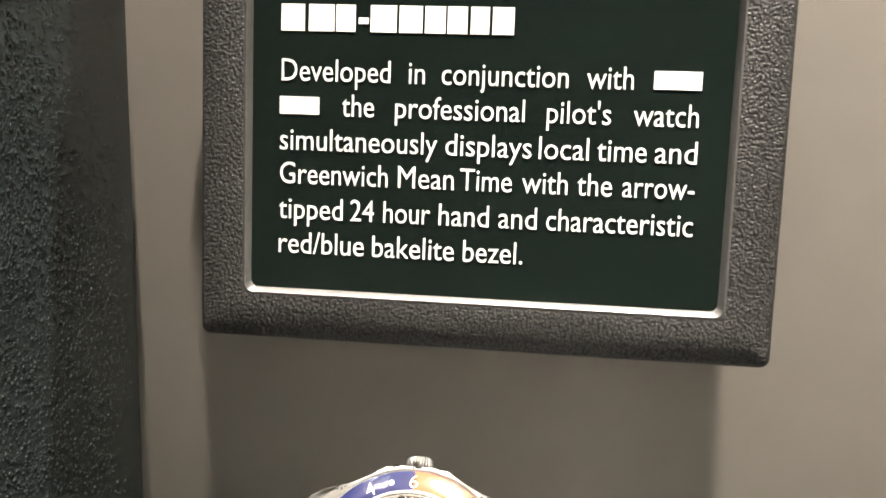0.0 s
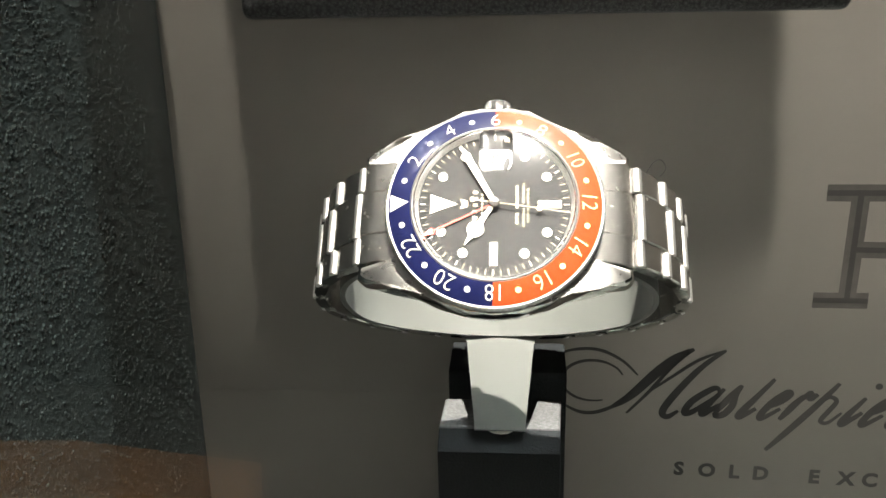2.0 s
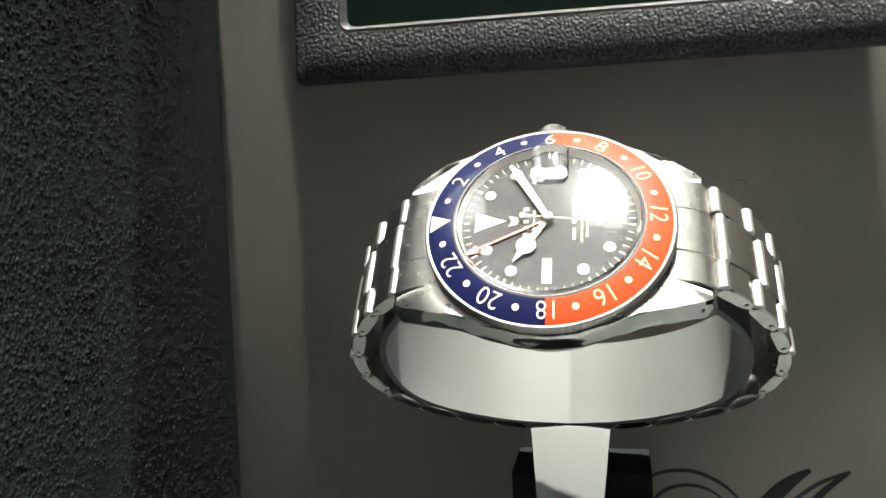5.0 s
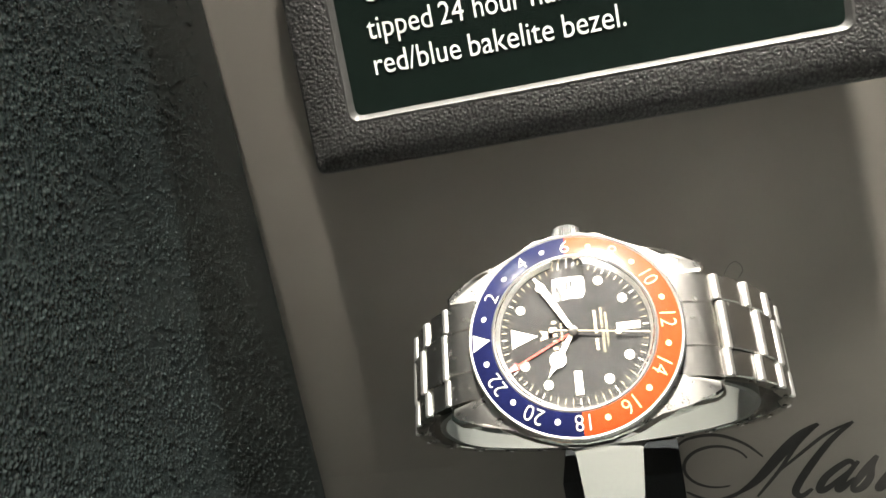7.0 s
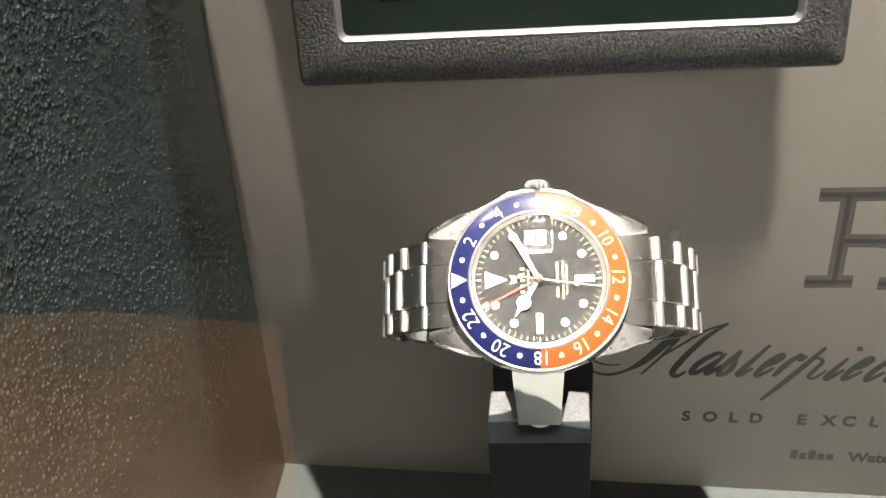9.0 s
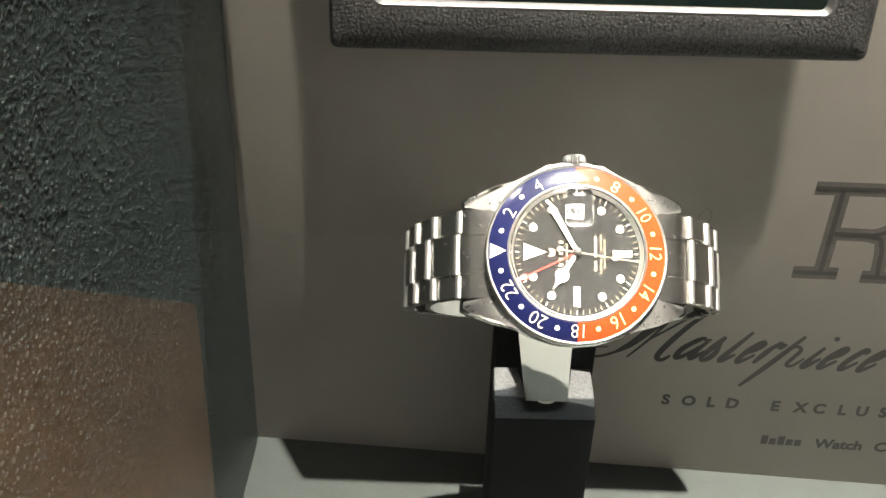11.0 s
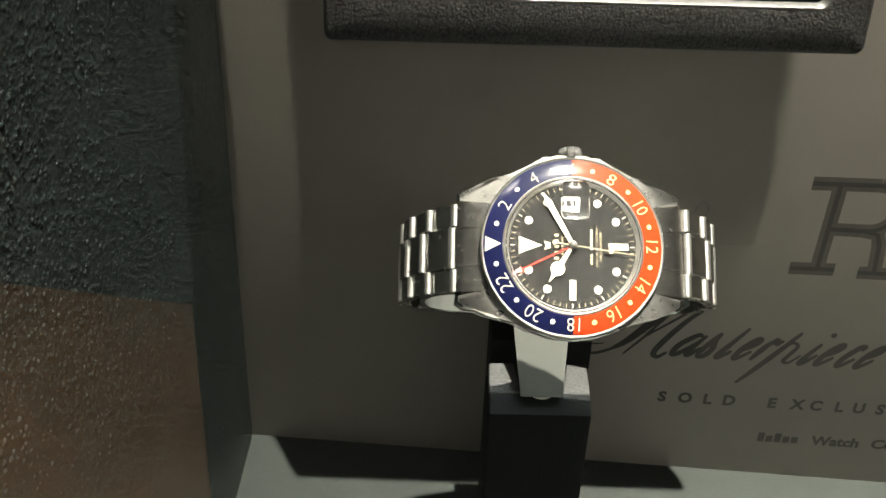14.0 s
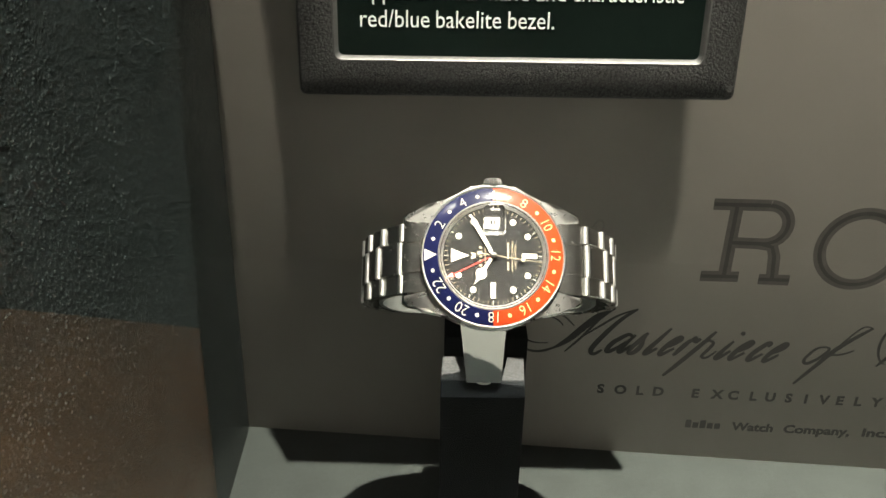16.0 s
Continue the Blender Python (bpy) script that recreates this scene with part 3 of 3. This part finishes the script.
for k in range(90):
    a, r, b, n = marks.uniform(0, 6.283), 1.3 * marks.random() ** 0.5, marks.uniform(0, 6.283), marks.uniform(0.03, 0.2)
    m = Matrix.Translation((r * math.cos(a), r * math.sin(a), 0)) @ Matrix.Rotation(b, 4, "Z")
    scratches.append(placed(prism([(-n / 2, -0.0018), (n / 2, -0.0012), (n / 2, 0.0012), (-n / 2, 0.0018)], 0, 0.002), m))
tagged(on_dial("scratches", joined(scratches), SCRATCH, 0.001, "fine brown scratches"), kind="stuff")
for text, x, w, h in (("", 0.43, 0.74, 0.05), ("OFFICIALLY CERTIFIED", 0.545, 0.86, 0.045), ("CHRONOMETER", 0.625, 0.66, 0.045)):
    bm = lettering(text, h, w, 0.004) if text else joined([box(0.077 * k, 0.077 * k + 0.06, 0, h, 0, 0.004) for k in range(10) if k != 3])
    on_dial("dial_line", placed(bm, Matrix.Translation((x, -0.45 + (0.86 - w) / 2, 0)) @ turned), GILT)
on_dial("maker_bar", placed(joined([box(0.125 * k, 0.125 * k + 0.055, 0, 0.085, 0, 0.004) for k in range(5)]), Matrix.Translation((-0.3, -0.3, 0)) @ turned), GILT)
on_dial("maker_line", placed(joined([box(0.06 * k, 0.06 * k + 0.035, 0, 0.035, 0, 0.004) for k in range(7)]), Matrix.Translation((-0.2, -0.2, 0)) @ turned), GILT)
on_dial("maker_emblem", prism([(-0.62, -0.1), (-0.47, -0.06), (-0.47, 0.06), (-0.62, 0.1), (-0.57, 0.0)], 0, 0.004), GILT)


def add_hand(name, tip, outline, rings, mat, n, label):
    length, m = math.hypot(*tip), Matrix.Rotation(math.atan2(tip[1], tip[0]), 4, "Z")
    pieces = [prism([(x * length, y) for x, y in outline], n, n + 0.012)] + [disc(x * length, 0, r, n, n + 0.013, 20) for x, r in rings]
    return part(name, placed(joined(pieces), m @ pose(0, 0, DN)), mat, watch, label, 0)


add_hand("gmt_hand", (-1.307, -0.64), [(0, 0.018), (0.82, 0.018), (0.82, 0.075), (1, 0), (0.82, -0.075), (0.82, -0.018), (0, -0.018)], [], RED_HAND, 0.02, "slender red hand with an arrow tip")
add_hand("gmt_arrow", (-1.307, -0.64), [(0.84, 0.055), (0.97, 0), (0.84, -0.055)], [], LUME, 0.024, "cream arrow tip")
add_hand("hour_hand", (-0.526, -0.82), [(0.1, 0.04), (0.45, 0.055), (0.55, 0.06), (0.78, 0.05), (1, 0), (0.78, -0.05), (0.55, -0.06), (0.45, -0.055), (0.1, -0.04)], [(0.62, 0.155)], LUME, 0.04, "cream hour hand with a round disc")
add_hand("minute_hand", (-0.64, 1.16), [(0.0, 0.045), (0.8, 0.07), (0.83, 0.06), (1, 0), (0.83, -0.06), (0.8, -0.07), (0.0, -0.045)], [(0.8, 0.085)], LUME, 0.06, "cream sword-shaped minute hand")
add_hand("seconds_hand", (1.35, -0.19), [(-0.3, 0.012), (1, 0.006), (1, -0.006), (-0.3, -0.012)], [(0.6, 0.055), (-0.29, 0.05)], GILT, 0.078, "thin seconds hand with a small disc")
part("hand_cap", placed(prism([(0.1 * math.cos(radians(15 * i)), 0.1 * math.sin(radians(15 * i))) for i in range(24)], 0.02, 0.115, 0.03), pose(0, 0, DN)), STEEL, watch)

glass_bm = lathe([(0.0001, -0.03), (1.44, -0.03), (1.46, 0.0), (1.46, 0.10), (1.44, 0.135), (1.38, 0.152), (1.2, 0.168), (1.0, 0.186), (0.8, 0.200), (0.6, 0.210), (0.4, 0.218), (0.2, 0.223), (0.0001, 0.224)])
crystal = part("crystal", glass_bm, CRYSTAL, watch, "clear scratched acrylic crystal", 25)
crystal.visible_shadow = False
lens = bmesh.new()
rows = []
for k in range(9):
    f = k / 8
    rad, h = math.cos(f * math.pi / 2) ** 0.7, math.sin(f * math.pi / 2)
    rows.append([lens.verts.new((0.02 + 0.31 * rad * x, 0.95 + 0.42 * rad * y, 0.224 + 0.15 * h)) for x, y in [(max(-1, min(1, 1.25 * math.cos(a))), max(-1, min(1, 1.25 * math.sin(a)))) for a in [2 * math.pi * i / 40 for i in range(40)]]])
for a, b in zip(rows, rows[1:]):
    for i in range(40):
        lens.faces.new((a[i], a[(i + 1) % 40], b[(i + 1) % 40], b[i]))
bmesh.ops.remove_doubles(lens, verts=lens.verts, dist=1e-5)
lens.faces.new([v for v in rows[0] if v.is_valid][::-1])
cyclops = part("date_magnifier", lens, CRYSTAL, watch, "domed date magnifier on the crystal", 60)
cyclops.visible_shadow = False

# case
half = [(1.72, 1.02), (2.5, 1.0), (2.52, 1.22), (2.35, 1.34), (1.8, 1.44), (1.35, 1.62), (0.95, 1.82), (0.62, 2.02), (0.42, 2.12), (0.36, 2.0)]
upper = half + [(-x, y) for x, y in half[::-1]]
low = [(0.0, -2.03), (0.45, -1.99), (0.95, -1.82), (1.35, -1.64), (1.8, -1.46), (2.35, -1.36), (2.52, -1.24), (2.5, -1.0), (1.72, -1.02)]
lower = [(-x, y) for x, y in low[:0:-1]] + low
outline = upper + lower
case_bm = prism(outline, -0.66, -0.2, 0.07, 3)
for v in case_bm.verts:
    u = abs(v.co.x)
    if u > 1.3:
        drop = (u - 1.3) ** 2 * 0.26
        v.co.z -= drop * (1.0 if v.co.z > -0.5 else 0.85)
case = part("case", case_bm, MIRROR, watch, "worn steel case with tapered lugs and crown guards")
facing(case, LUG_STEEL, 2, 0.85)
part("case_back", lathe([(0.0001, -1.3), (1.5, -1.3), (1.66, -1.26), (1.72, -1.18), (1.72, -1.05), (1.64, -0.95), (1.64, -0.6), (0.0001, -0.6)]), POLISHED, watch)
crown_bm = mill(32, 0.29, 0.0, 0.32, 0.022)
crown_bm = joined([crown_bm, disc(0, 0, 0.25, -0.15, 0.31)])
part("crown", placed(crown_bm, Matrix.Translation((0.02, 1.97, -0.46)) @ Matrix.Rotation(radians(-90), 4, "X")), POLISHED, watch, "fluted winding crown")
for sx in (-1, 1):
    hole = placed(disc(0, 0, 0.05, 0, 0.03, 16), Matrix.Translation((sx * 2.27, -1.345, -0.6)) @ Matrix.Rotation(radians(90), 4, "X"))
    part("lug_hole", hole, DARK, case)

# bracelet: links laid along a smooth loop
LOOP = [(2.5, -0.62), (3.0, -1.08), (3.48, -1.8), (3.78, -2.75), (3.68, -3.75), (3.1, -4.62), (2.2, -5.2), (1.1, -5.58), (0.0, -5.7)]
half_path = smooth_path(LOOP, 12)
path = [Vector((q.x * 0.982 + 0.05, q.y)) for q in half_path + [Vector((-p.x, p.y)) for p in half_path[-2::-1]]]
run = [0.0]
for a, b in zip(path, path[1:]):
    run.append(run[-1] + (b - a).length)


def along(s):
    s = max(0.0, min(run[-1], s))
    i = max(1, next((k for k in range(1, len(run)) if run[k] >= s), len(run) - 1))
    f = (s - run[i - 1]) / max(1e-9, run[i] - run[i - 1])
    p = path[i - 1].lerp(path[i], f)
    d = (path[min(i + 1, len(path) - 1)] - path[max(i - 2, 0)]).normalized()
    return p, Vector((d.y, -d.x)) * -1.0


def link(s0, s1, v0, v1, thick=0.27, steps=6):
    """A bent bar with rounded ends that follows the loop from s0 to s1."""
    bm = bmesh.new()
    rings = []
    ease = 0.2
    for k in range(-2, steps + 3):
        if k < 0:
            s, h = s0 + (0.0, 0.35)[k + 2] * ease, (0.35, 0.8)[k + 2]
        elif k > steps:
            s, h = s1 - (0.35, 0.0)[k - steps - 1] * ease, (0.8, 0.35)[k - steps - 1]
        else:
            s, h = s0 + ease + (s1 - s0 - 2 * ease) * k / steps, 1.0
        p, out = along(s)
        t, e = thick / 2 * h, 0.025
        section = [(v0, -t + e), (v0 + e, -t), (v1 - e, -t), (v1, -t + e), (v1, t - e), (v1 - e, t), (v0 + e, t), (v0, t - e)]
        rings.append([bm.verts.new((p.x + out.x * q, v, p.y + out.y * q)) for v, q in section])
    for a, b in zip(rings, rings[1:]):
        for i in range(8):
            bm.faces.new((a[i], a[(i + 1) % 8], b[(i + 1) % 8], b[i]))
    bm.faces.new(rings[0]), bm.faces.new(rings[-1])
    return bm


bracelet = new("bracelet")
bracelet.parent = watch
COUNT = 20
pitch = run[-1] / COUNT
for k in range(COUNT):
    w = 1.0 - 0.14 * (1 - abs(k - (COUNT - 1) / 2) / (COUNT / 2))
    mid = 0.47 * w
    a, b = k * pitch + 0.012, (k + 1) * pitch - 0.006
    facing(part("link", link(a, b, mid + 0.012, w), STEEL, bracelet), MIRROR, 1, 0.7)
    facing(part("link", link(a, b, -w, -mid - 0.012), STEEL, bracelet), MIRROR, 1, 0.7)
    fold = 0.3 if k < COUNT / 2 else -0.3
    a, b = max(0.05, (k + fold) * pitch) + 0.012, min(run[-1] - 0.05, (k + 1 + fold) * pitch) - 0.006
    a, b = (0.06, b) if k == 0 else (a, run[-1] - 0.06) if k == COUNT - 1 else (a, b)
    if k not in (COUNT // 2 - 1, COUNT // 2):
        part("link", link(a, b, -mid, mid, 0.29), STEEL, bracelet)
    near = k * pitch + 0.1 if k < COUNT / 2 else (k + 1) * pitch - 0.1
    centre = (0.16 if k == 0 else run[-1] - 0.16 if k == COUNT - 1 else (k + fold) * pitch + 0.1 if k < COUNT / 2 else (k + 1 + fold) * pitch - 0.1)
    for s, v0, v1 in ((near, mid + 0.014, w - 0.004), (near, -w + 0.004, -mid - 0.014), (centre, -mid + 0.003, mid - 0.003)):
        p, out = along(s)
        rod = [(0.1 * math.cos(a), 0.1 * math.sin(a)) for a in [2 * math.pi * i / 14 for i in range(14)]]
        bm = placed(prism(rod, v0, v1, 0.015, 1), Matrix.Translation((p.x + out.x * 0.072, 0, p.y + out.y * 0.072)) @ Matrix(((1, 0, 0, 0), (0, 0, 1, 0), (0, 1, 0, 0), (0, 0, 0, 1))))
        part("polished_end", bm, WORN_END, bracelet, "polished rounded link end")
    for f in (0.12, 0.86):
        p, out = along((k + f) * pitch)
        pin = placed(disc(0, 0, 0.045, 0, 0.02, 12), Matrix.Translation((p.x, -w + 0.003, p.y)) @ Matrix.Rotation(radians(90), 4, "X"))
        part("pin", pin, POLISHED, bracelet)
part("clasp", link((COUNT / 2 - 1 + 0.31) * pitch, (COUNT / 2 + 1 - 0.31) * pitch, -0.4, 0.4, 0.3), STEEL, bracelet, "folding clasp plate")
for sx in (-1, 1):
    for v0, v1 in ((-1.0, -0.43), (-0.42, 0.42), (0.43, 1.0)):
        bm = bmesh.new()
        rows = []
        for k in range(9):
            u = 1.55 + (2.53 - 1.55) * k / 8
            top = -0.27 - 0.30 * max(0, (u - 1.6)) ** 1.8
            if k == 8:
                top -= 0.04
            rows.append([bm.verts.new((sx * u, v, h)) for v, h in ((v0, top - 0.02), (v0 + 0.015, top), (v1 - 0.015, top), (v1, top - 0.02), (v1, top - 0.34), (v0, top - 0.34))])
        for a, b in zip(rows, rows[1:]):
            for i in range(6):
                bm.faces.new((a[i], a[(i + 1) % 6], b[(i + 1) % 6], b[i]))
        bm.faces.new(rows[0]), bm.faces.new(rows[-1])
        part("end_link", bm, STEEL, bracelet)

# holder: a bent strip inside the bracelet, with a tongue that is gripped by the stand
hold = new("holder")
hold.parent = stand
hold.matrix_world = watch.matrix_world.copy()
INNER = [(2.3, -1.2), (2.65, -1.55), (3.0, -2.15), (3.17, -2.95), (3.06, -3.9), (2.66, -4.55), (1.85, -5.05), (0.95, -5.33), (0.0, -5.44)]
strip_half = smooth_path(INNER, 8)
strip = [Vector((-p.x, p.y)) for p in strip_half] + strip_half[-2::-1]
bm = bmesh.new()
rows = []
for i, p in enumerate(strip):
    d = (strip[min(i + 1, len(strip) - 1)] - strip[max(i - 1, 0)]).normalized()
    nrm = Vector((-d.y, d.x))
    rows.append([bm.verts.new((p.x + nrm.x * q, v, p.y + nrm.y * q)) for v, q in ((-0.9, 0.0), (0.9, 0.0), (0.9, -0.12), (-0.9, -0.12))])
for a, b in zip(rows, rows[1:]):
    for i in range(4):
        bm.faces.new((a[i], a[(i + 1) % 4], b[(i + 1) % 4], b[i]))
bm.faces.new(rows[0]), bm.faces.new(rows[-1])
part("cuff", bm, HOLDER, hold, "bent grey plastic strip inside the bracelet")
tongue = [(-0.95, -0.88), (-0.8, -0.93), (-0.74, -1.02), (-0.54, -3.0), (-0.535, -3.08), (0.6, -3.08), (0.605, -3.0), (0.78, -1.02), (0.84, -0.93), (0.98, -0.88)]
part("tongue", prism(tongue, -5.59, -5.47, 0.02), HOLDER, hold, "tapered grey plastic tongue")

# dust that has settled on the crystal, the bracelet's end links and the cuff
specks = []
flecks = random.Random(9)
for k in range(210):
    a, size = flecks.uniform(0, 6.283), flecks.uniform(0.002, 0.0055)
    if k < 90:
        r = 1.36 * flecks.random() ** 0.5
        spot = Vector((r * math.cos(a), r * math.sin(a), 0.225 - 0.034 * r * r))
    else:
        u = flecks.choice((-1, 1)) * flecks.uniform(1.95, 2.5)
        spot = Vector((u, flecks.uniform(-0.95, 0.95), -0.266 - 0.30 * (abs(u) - 1.6) ** 1.8))
    grain = prism([(size * flecks.uniform(0.6, 1.5) * math.cos(b), size * flecks.uniform(0.6, 1.5) * math.sin(b)) for b in (0.3, 1.6, 2.7, 3.9, 5.2)], 0, size * 0.6)
    specks.append(placed(grain, Matrix.Translation(spot) @ Matrix.Rotation(a, 4, "Z")))
dust = part("dust", joined(specks), DUST, None, "", 0)
dust.matrix_world = watch.matrix_world.copy()
tagged(dust, "pale dust specks settled on the watch crystal and steel", "dust", kind="stuff")
